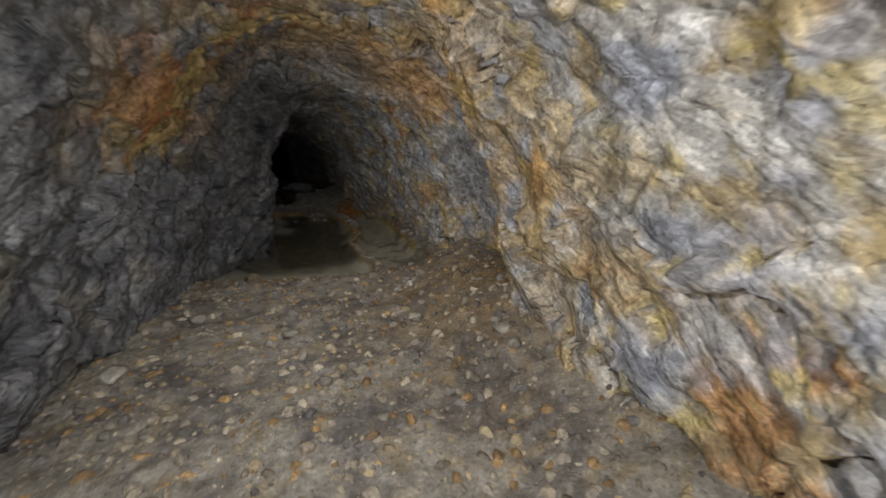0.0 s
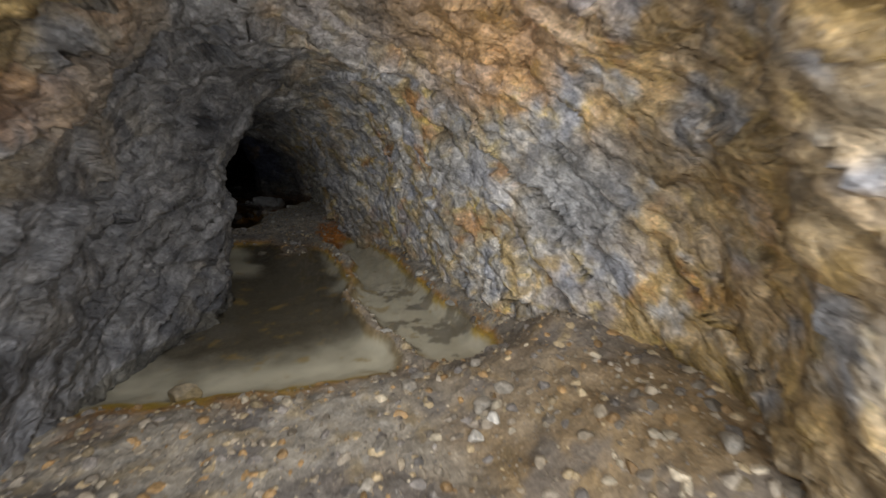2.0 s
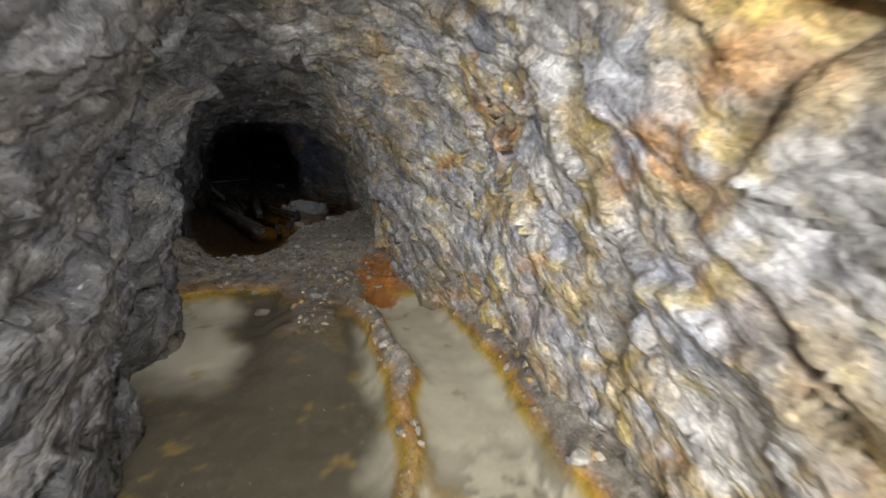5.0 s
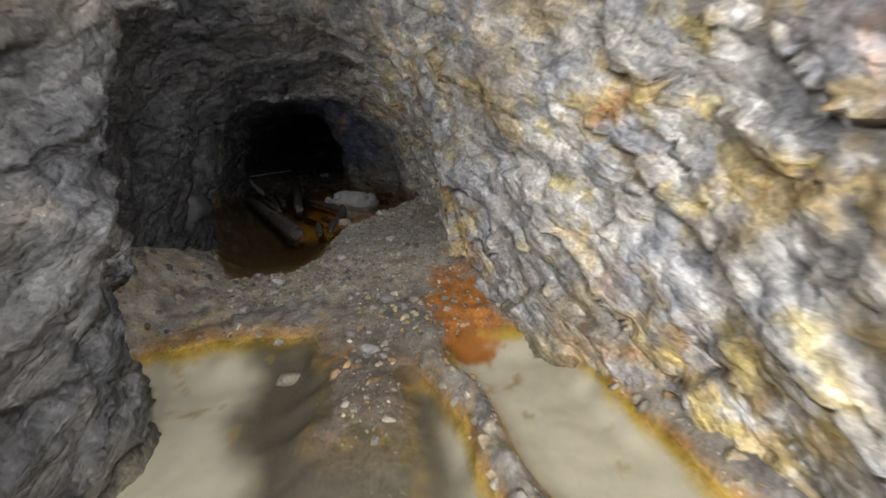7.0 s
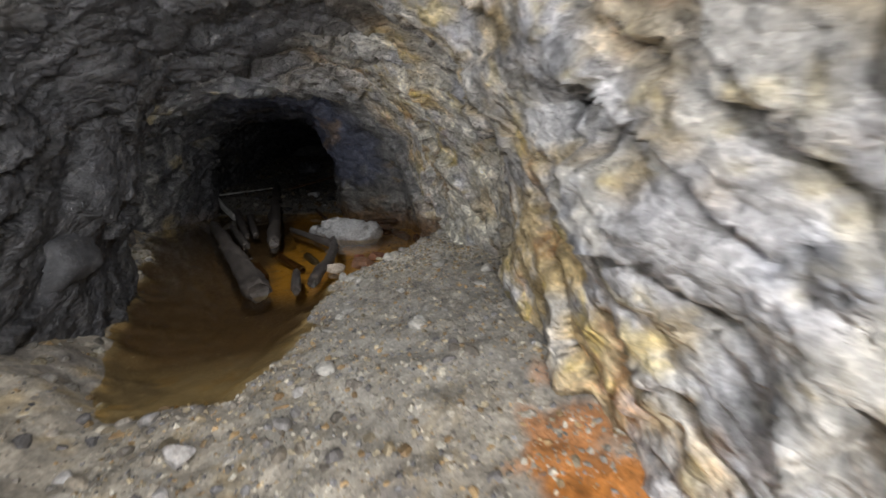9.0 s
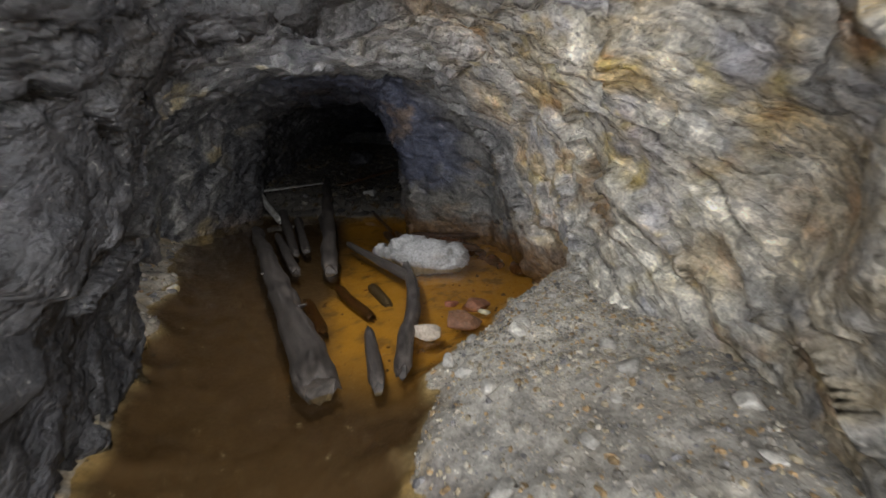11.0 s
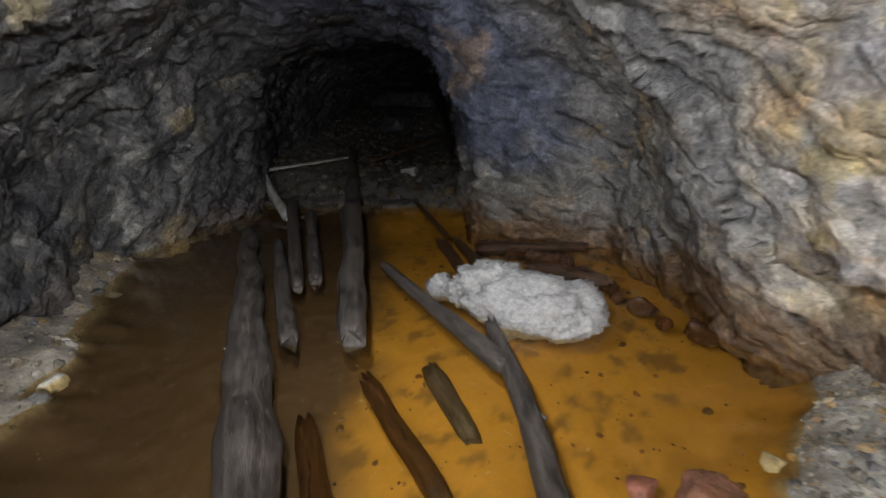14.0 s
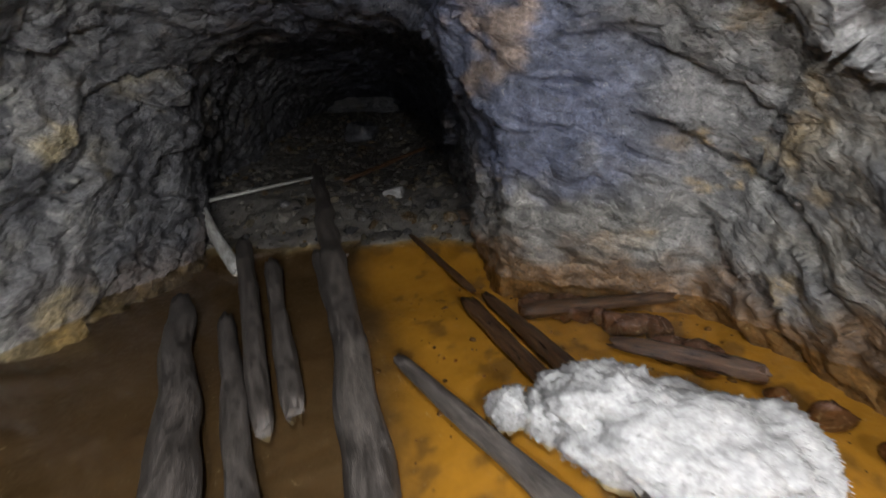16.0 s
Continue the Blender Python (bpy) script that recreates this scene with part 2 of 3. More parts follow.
def rock_colours(p, side, crack_shade=None):
    """Minerals over the rock: grey schist, ochre and rust bleeding out of the lode, pale crusts, blue-black slate at
    the end. Shade in cracks and further in is painted on top.
    """
    n = len(p)
    y, z = p[:, 1], p[:, 2]
    big, mid, sml = fbm(p, 0.8, 3, 0.55, 3.1), fbm(p, 2.3, 4, 0.6, 9.4), fbm(p, 6.5, 3, 0.6, 5.5)
    other, third = fbm(p, 1.6, 4, 0.6, 41.0), fbm(p, 3.4, 4, 0.6, 77.0)
    back = 0.15 * step(8.5, 10.5, y)
    right = step(-0.25, 0.55, side + 0.25 * big - back)
    c = np.tile(np.array((0.19, 0.185, 0.18)), (n, 1))
    c = mix(c, (0.10, 0.10, 0.105), step(-0.05, 0.35, mid))
    c = mix(c, (0.27, 0.24, 0.19), step(0.1, 0.5, other) * 0.7)
    # dark rock further in, deepened in colour for the torch light lost there
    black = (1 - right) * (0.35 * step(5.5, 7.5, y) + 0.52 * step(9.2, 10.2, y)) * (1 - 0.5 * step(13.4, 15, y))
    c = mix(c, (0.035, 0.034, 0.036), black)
    lode = right * (1 - step(14.6, 15.6, y)) * (0.45 + 0.55 * step(-0.4, 0.3, big))
    c = mix(c, (0.52, 0.485, 0.425), lode * 0.95)
    c = mix(c, (0.47, 0.34, 0.15), lode * step(0.0, 0.2, 0.7 * other + 0.45 * mid + 0.2 * sml + 0.07) * 0.9)
    c = mix(c, (0.48, 0.235, 0.09), lode * step(0.25, 0.5, other + 0.3 * sml) * 0.8)
    c = mix(c, (0.36, 0.355, 0.38), lode * step(0.05, 0.3, fbm(p, 1.9, 5, 0.6, 130.0)) * 0.8)
    c = mix(c, (0.55, 0.42, 0.12), lode * step(0.2, 0.4, fbm(p, 4.5, 3, 0.6, 150.0)) * 0.7)
    c = mix(c, (0.68, 0.65, 0.6), lode * step(0.12, 0.45, third) * 0.8)
    c = mix(c, (0.33, 0.335, 0.36), lode * step(0.12, 0.45, -mid + 0.3 * third) * 0.9)
    # ochre block high on the near side of the other wall
    pocket = (1 - right) * np.exp(-((y - 4.1) / 0.8) ** 2) * step(1.25, 1.6, z + 0.4 * mid)
    c = mix(c, (0.43, 0.30, 0.11), pocket * step(-0.2, 0.2, mid + 0.15))
    c = mix(c, (0.36, 0.15, 0.05), pocket * step(0.1, 0.3, other))
    # the dark inner stretch
    c = mix(c, (0.44, 0.28, 0.09), right * np.exp(-((y - 3.1) / 1.35) ** 2) * 0.7 * step(-0.4, 0.1, mid))
    c = mix(c, (0.5, 0.27, 0.09), right * np.exp(-((y - 4.9) / 0.9) ** 2) * step(1.7, 2.1, z + 0.5 * mid) * 0.8)
    slab = right * np.exp(-(((y - 4.65) / 0.5) ** 4 + ((z - 1.25) / 0.42) ** 4))
    c = mix(c, (0.30, 0.295, 0.285), slab * 0.85)
    face = np.exp(-((y - 5.1) / 1.1) ** 2) * (1 - right) * (1 - step(1.2, 1.5, z + 0.3 * mid))
    c = mix(c, (0.13, 0.128, 0.13), face * 0.6)
    c = mix(c, (0.60, 0.56, 0.46), right * np.exp(-((y - 13.5) / 1.1) ** 2) * step(-0.35, 0.1, third) * 0.75)
    rich = right * np.exp(-((y - 14.0) / 0.5) ** 2)
    c = mix(c, (0.27, 0.15, 0.05), rich * step(0.15, 0.4, other + 0.3 * sml) * 0.7)
    inner = step(13.0, 15.5, y - 2.0 * right)
    c = mix(c, (0.14, 0.13, 0.108), inner * right * (0.55 + 0.35 * step(-0.1, 0.3, other)))
    c = mix(c, (0.40, 0.26, 0.08), inner * step(0.3, 0.5, mid + 0.3 * sml) * right * 0.7)
    c = mix(c, (0.33, 0.32, 0.29), inner * step(0.22, 0.42, third) * 0.7)
    c = mix(c, (0.30, 0.24, 0.12), inner * (1 - right) * step(0.3, 0.5, other) * 0.6)
    slate = step(16.5, 16.9, y) * step(-0.5, 0.1, side)
    c = mix(c, (0.15, 0.14, 0.125), slate * 0.8)
    c = mix(c, (0.075, 0.085, 0.13), slate * step(0.6, 0.95, z + 0.5 * mid) * 0.9)
    c = mix(c, (0.30, 0.20, 0.11), slate * step(0.25, 0.5, other) * 0.5)
    # the far tunnel's lack of light, put into the rock colour
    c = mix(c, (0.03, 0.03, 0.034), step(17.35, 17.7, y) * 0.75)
    stain = step(13.5, 15.0, y) * (1 - step(0.03, 0.36, z + 0.35 * mid - 0.22 * right * step(14.2, 14.8, y) * (1 - step(15.4, 16.2, y))))
    c = mix(c, (0.13, 0.07, 0.028), stain * (0.2 + 0.7 * right))
    if crack_shade is not None:
        c = mix(c, (0.035, 0.031, 0.028), crack_shade * 0.85)          # shade of the open joints, painted into the colour
    return c


def facets(p, seed):
    """Split rock: for each point the height of the tilted block it belongs to, and how near the block's edge is."""
    base = np.floor(p).astype(np.int64)
    best, second = np.full(len(p), 9.0), np.full(len(p), 9.0)
    out = np.zeros(len(p))
    for dx in (-1, 0, 1):
        for dy in (-1, 0, 1):
            for dz in (-1, 0, 1):
                i = base + np.array((dx, dy, dz))
                h = _perm[(_perm[(_perm[(i[:, 0] + seed) & 511] + i[:, 1]) & 511] + i[:, 2]) & 511]
                rel = p - (i + 0.5 + 0.45 * _grad[h])
                dist = (rel * rel).sum(1)
                val = (rel * _grad[(h * 7 + 3) & 511]).sum(1) + 0.5 * _grad[(h * 5 + 1) & 511, 0]
                near = dist < best
                second = np.where(near, best, np.minimum(second, dist))
                out = np.where(near, val, out)
                best = np.where(near, dist, best)
    return out, np.sqrt(second) - np.sqrt(best)


# ---- walls and roof ----
ROWS_Y = np.arange(-3.0, 27.51, 0.025)
_th = np.linspace(0, math.pi, 4000)
_px, _pz = 1.6 * np.sign(np.cos(_th)) * np.abs(np.cos(_th)) ** 0.7, 2.7 * np.sin(_th) ** 0.72
_len = np.r_[0, np.cumsum(np.hypot(np.diff(_px), np.diff(_pz)))]
COLS = 300
THETA = np.interp(np.linspace(0, _len[-1], COLS), _len, _th)


def tunnel():
    y, th = [a.ravel() for a in np.meshgrid(ROWS_Y, THETA, indexing="ij")]
    lo, hi, roof = plan_at(y, 1), plan_at(y, 2), plan_at(y, 3)
    cx, hw, hz = (lo + hi) / 2, (hi - lo) / 2, roof - FLOOR_Z
    square = 0.7 - 0.32 * step(16.4, 17.0, y) * (np.cos(th) > 0)
    ca, sa = np.sign(np.cos(th)) * np.abs(np.cos(th)) ** square, np.sin(th).clip(0) ** 0.72
    p = np.stack([cx + hw * ca, y, FLOOR_Z + hz * sa], 1)
    g = p.reshape(len(ROWS_Y), COLS, 3)
    du, dv = np.gradient(g, axis=0), np.gradient(g, axis=1)
    nrm = np.cross(du, dv).reshape(-1, 3)
    nrm /= np.linalg.norm(nrm, axis=1)[:, None].clip(1e-9)
    flip = np.sign(((np.stack([cx, y, 0 * y + 0.9], 1) - p) * nrm).sum(1).mean())
    nrm *= -flip                                   # outwards, into the rock
    dip = np.array((0.18, -0.58, 0.79))
    warp = fbm(p, 1.1, 4, 0.55, 20.0)
    s = p @ dip + 0.32 * warp
    along = p @ np.array((0, 0.79, 0.58))
    amp = step(-0.15, 0.35, fbm(p, 0.8, 3, 0.5, 60.0))
    saw = (s / 0.31) % 1.0
    saw2 = ((s + 0.1 * fbm(p, 3, 2, 0.5, 8.0)) / 0.11) % 1.0
    jig = 0.05 * np.stack([fbm(p, 5, 2, 0.5, k) for k in (1.0, 17.0, 29.0)], 1)
    w = np.stack([p[:, 0], along, s], 1) + jig
    f1, e1 = facets(w * np.array((1.9, 1.5, 3.0)), 3)
    f2, e2 = facets(w * np.array((5.5, 4.5, 8.5)), 11)
    d = 0.15 * fbm(p, 0.9, 3, 0.5, 0.5) + 0.05 * fbm(p, 2.4, 4, 0.55, 14.0)
    d += 0.085 * f1 + 0.024 * f2
    d += amp * (0.10 * (saw ** 2 - 0.3) + 0.02 * (saw2 ** 2 - 0.35))
    d += 0.02 * np.abs(fbm(p, 9.0, 3, 0.6, 2.0)) + 0.012 * fbm(p, 23.0, 3, 0.6, 6.0)
    gate = step(0.05, 0.3, fbm(p, 1.1, 3, 0.5, 71.0) + 0.06)
    d += 0.05 * gate * (1 - step(0.0, 0.05, e1)) + 0.02 * amp * (1 - step(0.0, 0.08, e2))
    sf = p @ dip + 0.09 * fbm(p, 1.7, 4, 0.55, 90.0)
    # mask of the crack shade that goes into the rock colour
    crack_shade = 0 * y
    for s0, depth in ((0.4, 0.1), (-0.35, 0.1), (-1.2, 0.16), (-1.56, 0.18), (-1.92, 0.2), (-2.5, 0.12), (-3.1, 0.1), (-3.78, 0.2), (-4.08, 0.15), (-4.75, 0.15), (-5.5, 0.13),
                      (-6.4, 0.1), (-7.6, 0.07), (-8.7, 0.07)):
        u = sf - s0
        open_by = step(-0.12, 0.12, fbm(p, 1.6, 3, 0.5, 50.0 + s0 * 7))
        crack_shade = np.maximum(crack_shade, open_by * np.exp(-(u / 0.016) ** 2))
        d += (1.5 if s0 > -4.5 else 0.9) * depth * open_by * np.exp(-(u / 0.026) ** 2)
        d -= (0.08 if s0 > -4.5 else 0.03) * open_by * (u > 0) * (1 - u / 0.22).clip(0)
    d = np.clip(d, -0.2, 0.28)
    crack_shade = np.clip(crack_shade + 0.7 * gate * amp * (1 - step(0.0, 0.04, e1)), 0, 1)
    p = p + nrm * d[:, None]
    return p, np.cos(th), crack_shade


def build_tunnel():
    p, side, crack_shade = tunnel()
    col = rock_colours(p, side, crack_shade)
    rows = len(ROWS_Y)
    g, c = p.reshape(rows, COLS, 3), col.reshape(rows, COLS, 3)
    a = int(COLS * 0.36)
    for name, lo, hi, label in (
            ("wall_right", 0, a, "rough tan, ochre and pale crusted rock wall of a mine tunnel"),
            ("ceiling", a - 1, COLS - a + 1, "rough grey rock roof of a mine tunnel"),
            ("wall_left", COLS - a, COLS, "rough dark grey rock wall of a mine tunnel")):
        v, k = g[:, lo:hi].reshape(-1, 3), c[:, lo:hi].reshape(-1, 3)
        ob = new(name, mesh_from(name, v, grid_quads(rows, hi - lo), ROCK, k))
        tagged(ob, label, "tunnel wall" if "wall" in name else "tunnel roof", kind="structure")
    # caps added to close both ends; the one behind the start stays unseen
    for name, y in (("wall_back", -2.98), ("wall_end", 27.45)):
        x, z = [b.ravel() for b in np.meshgrid(np.linspace(-4, 3, 60), np.linspace(-0.6, 3, 40), indexing="ij")]
        v = np.stack([x, 0 * x + y, z], 1)
        v[:, 1] += 0.2 * fbm(v, 1.2, 4)
        k = rock_colours(v, np.full(len(v), -1.0))
        tagged(new(name, mesh_from(name, v, grid_quads(60, 40), ROCK, k)), "dark rock face added to close the tunnel", "tunnel wall", kind="structure")


# ---- floor ----
def floor_height(x, y, rough=True):
    p = np.stack([x, y, 0 * x], 1)
    wob = 0.22 * fbm(p, 1.5, 3, 0.55, 5.0)
    h = 0 * x
    # first pool, its stone bar and the far shore
    near = step(4.75, 5.5, y + wob + 0.18 * x)
    far = step(9.7, 10.5, y + wob + 0.1 * x)
    pool = near * (1 - far)
    h = h * (1 - pool) - 0.19 * pool
    bar = np.exp(-((x - 0.95 - 0.12 * np.sin(y * 1.7) - 0.5 * wob) / 0.13) ** 2) * pool
    h += 0.20 * bar * (0.75 + 0.4 * step(7.6, 8.6, y))
    h += 0.15 * np.exp(-((x - 0.42 - wob) / 0.36) ** 4) * step(8.0, 9.3, y) * (1 - far)
    shore = step(1.62, 1.95, x + 0.5 * wob) * step(4.0, 5, y) * (1 - step(9.5, 10.2, y))
    h += 0.25 * shore
    talus = step(0.75, 1.9, x + 0.8 * wob) * (1 - step(4.3, 5.3, y))
    h += 0.30 * talus
    # flat muddy ground and the gravel heap beside the wall
    h += 0.03 * far
    heap = step(-0.45, 0.35, x + wob) * step(10.3, 11.4, y)
    edge = step(-0.25, 0.35, (y - 13.25 - wob) * 0.62 - x * 0.62)
    heap *= 1 - edge
    h += heap * (0.07 + 0.17 * step(0.0, 1.5, x))
    h += 0.5 * step(0.0, 0.8, -0.8 - x + wob) * np.exp(-((y - 10.7) / 0.75) ** 2)
    # second pool
    basin = step(11.1, 12.6, y + wob - 0.15 * x) * (1 - heap)
    h -= 0.17 * basin
    h -= 0.06 * (1 - heap) * step(11.2, 12.2, y) * np.exp(-((x + 0.75) / 0.5) ** 2)
    bank = step(0.0, 0.75, (-2.05 - 0.42 * (y - 15.0).clip(-3, 2.0)) - x + wob) * step(10.5, 12, y)
    h += 0.32 * bank * (1 - step(19, 20, y))
    rise = step(17.6, 19.6, y + wob + 0.25 * (x + 1.5))
    h += rise * 0.46 + step(20.5, 27, y) * 0.75
    if rough:
        wet = np.clip((0.02 - h) / 0.1, 0, 1)
        h = h + (0.05 * fbm(p, 3.2, 3, 0.55, 2.0) + 0.035 * np.abs(fbm(p, 9, 3, 0.6, 4.0))) * (1 - 0.75 * wet)
        h = h + 0.012 * fbm(p, 28, 2, 0.6, 9.0) * (1 - 0.8 * wet)
    return h


def build_floor():
    xs, ys = np.arange(-3.9, 2.8, 0.03), np.arange(-3.0, 27.5, 0.03)
    y, x = [a.ravel() for a in np.meshgrid(ys, xs, indexing="ij")]
    h = floor_height(x, y)
    p = np.stack([x, y, h], 1)
    a, b, c3 = fbm(p, 1.3, 4, 0.55, 12.0), fbm(p, 4.5, 4, 0.6, 25.0), fbm(p, 12, 3, 0.6, 31.0)
    c = np.tile(np.array((0.33, 0.29, 0.23)), (len(p), 1))
    c = mix(c, (0.17, 0.15, 0.13), step(-0.05, 0.3, a))
    c = mix(c, (0.34, 0.27, 0.17), step(0.1, 0.4, b))
    c = mix(c, (0.36, 0.33, 0.28), step(0.2, 0.45, c3) * 0.8)
    ochre = step(0.2, 1.4, x + 0.9 * a) * np.exp(-((y - 3.4) / 1.3) ** 2)
    c = mix(c, (0.30, 0.19, 0.075), ochre * 0.75)
    c = mix(c, (0.17, 0.15, 0.13), step(0.12, 0.3, fbm(p, 2.2, 4, 0.6, 55.0)) * (1 - step(4.6, 5.2, y)) * 0.7)
    # first pool: pale slime below, yellow and rust along its rim
    pool = step(4.6, 5.3, y) * (1 - step(9.9, 10.9, y))
    depth = -0.05 - h + 0.04 * a
    clean = np.exp(-((x - 0.95) / 0.32) ** 2) * (1 - step(6.8, 7.8, y))
    c = mix(c, (0.42, 0.20, 0.035), pool * step(-0.06, -0.01, depth) * 0.9 * (1 - 0.9 * clean))
    c = mix(c, (0.55, 0.38, 0.05), pool * step(-0.015, 0.03, depth) * (1 - 0.9 * clean))
    c = mix(c, (0.64, 0.61, 0.52), pool * step(0.03, 0.075, depth))
    isle = pool * step(0.95, 1.15, x) * (1 - step(7.0, 7.8, y)) * step(0.14, 0.24, fbm(p, 2.6, 4, 0.6, 66.0))
    c = mix(c, (0.20, 0.18, 0.15), isle * 0.85)
    # murky bed, with the dark tunnel's reflection painted into its colour
    murk_reflection = pool * (1 - step(0.75, 1.0, x + 0.2 * a)) * step(5.4, 6.3, y + 0.5 * a)
    murk_reflection = murk_reflection * (1 - step(8.3, 8.9, y + 0.3 * a) * (1 - step(-0.45, -0.2, x + 0.15 * (y - 10) + 0.2 * a)))
    c = mix(c, (0.085, 0.072, 0.052), murk_reflection * step(0.0, 0.04, depth) * 0.95)
    c = mix(c, (0.36, 0.25, 0.08), pool * step(0.3, 0.5, b + 0.4 * a) * step(0.03, 0.07, depth) * 0.6)
    rust = np.exp(-((x - 1.15) / 0.28) ** 2 - ((y - 10.3) / 0.75) ** 2)
    c = mix(c, (0.45, 0.17, 0.035), step(0.35, 0.6, rust + 0.5 * b))
    # second pool: brown by one wall, ochre by the other
    low = step(11.6, 12.6, y) * step(-0.01, 0.05, -h + 0.02 * a)
    c = mix(c, (0.062, 0.04, 0.027), low * 0.95)
    c = mix(c, (0.47, 0.265, 0.04), low * step(-1.0, -0.6, x + 0.05 * (y - 15) + 0.25 * a) * step(12.9, 13.9, y + 0.5 * x) * (0.85 - 0.5 * step(0.15, 0.4, b)))
    heap = step(10.5, 11.5, y) * (1 - step(14.5, 15.5, y)) * step(0.03, 0.08, h) * step(-0.5, 0.2, x)
    c = mix(c, (0.33, 0.31, 0.27), heap * 0.8)
    c = mix(c, (0.55, 0.52, 0.45), heap * step(12.6, 13.4, y) * 0.8)
    # unlit far floor: its missing light is painted into the colour
    far_shade = step(17.3, 18.3, y)
    c = mix(c, (0.06, 0.055, 0.05), far_shade * step(-0.02, 0.03, h) * 0.85)
    # mud spit, tinted darker to paint in the shadow lying along it
    spit_shadow = pool * step(8.0, 8.9, y) * np.exp(-((x - 0.4) / 0.42) ** 4)
    c = mix(c, (0.15, 0.13, 0.108), spit_shadow * (0.9 - 0.4 * step(0.2, 0.4, b)))
    under = np.clip((np.where(y < 11, -0.05, 0.0) - h) / 0.06, 0, 1)
    c = np.c_[c, 1 - 0.85 * under]
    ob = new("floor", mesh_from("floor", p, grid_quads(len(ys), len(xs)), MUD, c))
    tagged(ob, "muddy gravel tunnel floor with flooded hollows", "ground", kind="structure")


def pool_sheet(name, x0, x1, y0, y1, z, mat, label):
    bm = bmesh.new()
    vs = [bm.verts.new(c) for c in ((x0, y0, z), (x1, y0, z), (x1, y1, z), (x0, y1, z))]
    bm.faces.new(vs)
    ob = part(name, bm, mat, None)
    tagged(ob, label, "water", kind="structure")


build_tunnel()
build_floor()
pool_sheet("water", -2.2, 2.6, 4.3, 11.0, -0.05, MILKY_WATER, "shallow still water over pale slime with yellow rims")
pool_sheet("water", -3.9, 2.0, 11.0, 20.0, 0.0, OCHRE_WATER, "shallow orange mine water covering the tunnel floor")

# ---- loose stone ----
STONE_FORMS = []
for k in range(8):
    bm = bmesh.new()
    bmesh.ops.create_icosphere(bm, subdivisions=1 if k < 5 else 2, radius=1.0)
    r = random.Random(k)
    planes = [(Vector((r.gauss(0, 1), r.gauss(0, 1), r.gauss(0, 1))).normalized(), r.uniform(0.45, 0.8)) for _ in range(7)]
    for v in bm.verts:
        for nv, dist in planes:
            over = v.co.dot(nv) - dist
            if over > 0:
                v.co -= nv * over * 0.9
        v.co.x *= 1.15
        v.co.z *= 0.75
    bm.verts.index_update()
    STONE_FORMS.append((np.array([v.co[:] for v in bm.verts]), np.array([[v.index for v in f.verts] for f in bm.faces])))
    bm.free()

STONE_TONES = np.array([(0.33, 0.30, 0.25), (0.26, 0.24, 0.21), (0.42, 0.36, 0.25), (0.36, 0.25, 0.13), (0.48, 0.45, 0.38), (0.22, 0.215, 0.22), (0.30, 0.28, 0.25)])


def rotations(n, rng):
    q = rng.normal(size=(n, 4))
    q /= np.linalg.norm(q, axis=1)[:, None]
    w, x, y, z = q.T
    return np.stack([1 - 2 * (y * y + z * z), 2 * (x * y - w * z), 2 * (x * z + w * y),
                     2 * (x * y + w * z), 1 - 2 * (x * x + z * z), 2 * (y * z - w * x),
                     2 * (x * z - w * y), 2 * (y * z + w * x), 1 - 2 * (x * x + y * y)], 1).reshape(n, 3, 3)


def scree(name, n, region, size, seed, label, tint=(1, 1, 1), keep=None, mat=None):
    """Uncounted small stones strewn over the floor of a region (x0, x1, y0, y1)."""
    rng = np.random.default_rng(seed)
    x, y = rng.uniform(region[0], region[1], n), rng.uniform(region[2], region[3], n)
    h = floor_height(x, y)
    ok = (x > plan_at(y, 1) - 0.15) & (x < plan_at(y, 2) + 0.15)
    if keep is not None:
        ok &= keep(x, y, h)
    x, y, h = x[ok], y[ok], h[ok]
    n = len(x)
    r = size[0] * (size[1] / size[0]) ** (rng.random(n) ** 3.6)
    rot = rotations(n, rng)
    tone = STONE_TONES[rng.integers(0, len(STONE_TONES), n)] * rng.uniform(0.5, 1.2, (n, 1)) * np.array(tint)
    form = rng.integers(0, 5, n)
    form[r > 0.03] = rng.integers(5, 8, (r > 0.03).sum())
    vs, fs, cs, base = [], [], [], 0
    for k, (v, f) in enumerate(STONE_FORMS):
        i = np.nonzero(form == k)[0]
        if not len(i):
            continue
        w = np.einsum("nij,vj->nvi", rot[i], v) * r[i][:, None, None]
        w += np.stack([x[i], y[i], h[i] - 0.3 * r[i]], 1)[:, None, :]
        vs.append(w.reshape(-1, 3))
        fs.append((f[None] + (np.arange(len(i)) * len(v))[:, None, None]).reshape(-1, 3) + base)
        cs.append(np.repeat(tone[i], len(v), 0))
        base += len(i) * len(v)
    if not vs:
        return
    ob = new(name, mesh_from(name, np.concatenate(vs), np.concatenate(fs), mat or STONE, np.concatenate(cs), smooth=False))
    tagged(ob, label, "gravel", kind="stuff")


def dry(level):
    return lambda x, y, h: h > level


scree("gravel", 20000, (-1.7, 2.4, 0.3, 5.8), (0.004, 0.055), 1, "loose tan and grey gravel on the tunnel floor", (1.15, 1.03, 0.86), dry(-0.07))
scree("gravel", 5000, (0.3, 2.1, 5.2, 10.6), (0.006, 0.05), 2, "pale stones along the edge of a pool", (1.15, 1.08, 0.95), dry(-0.06))
scree("gravel", 3000, (-1.6, 1.0, 9.0, 11.6), (0.005, 0.05), 3, "scattered stones in grey mud", (0.75, 0.7, 0.64), dry(-0.04))
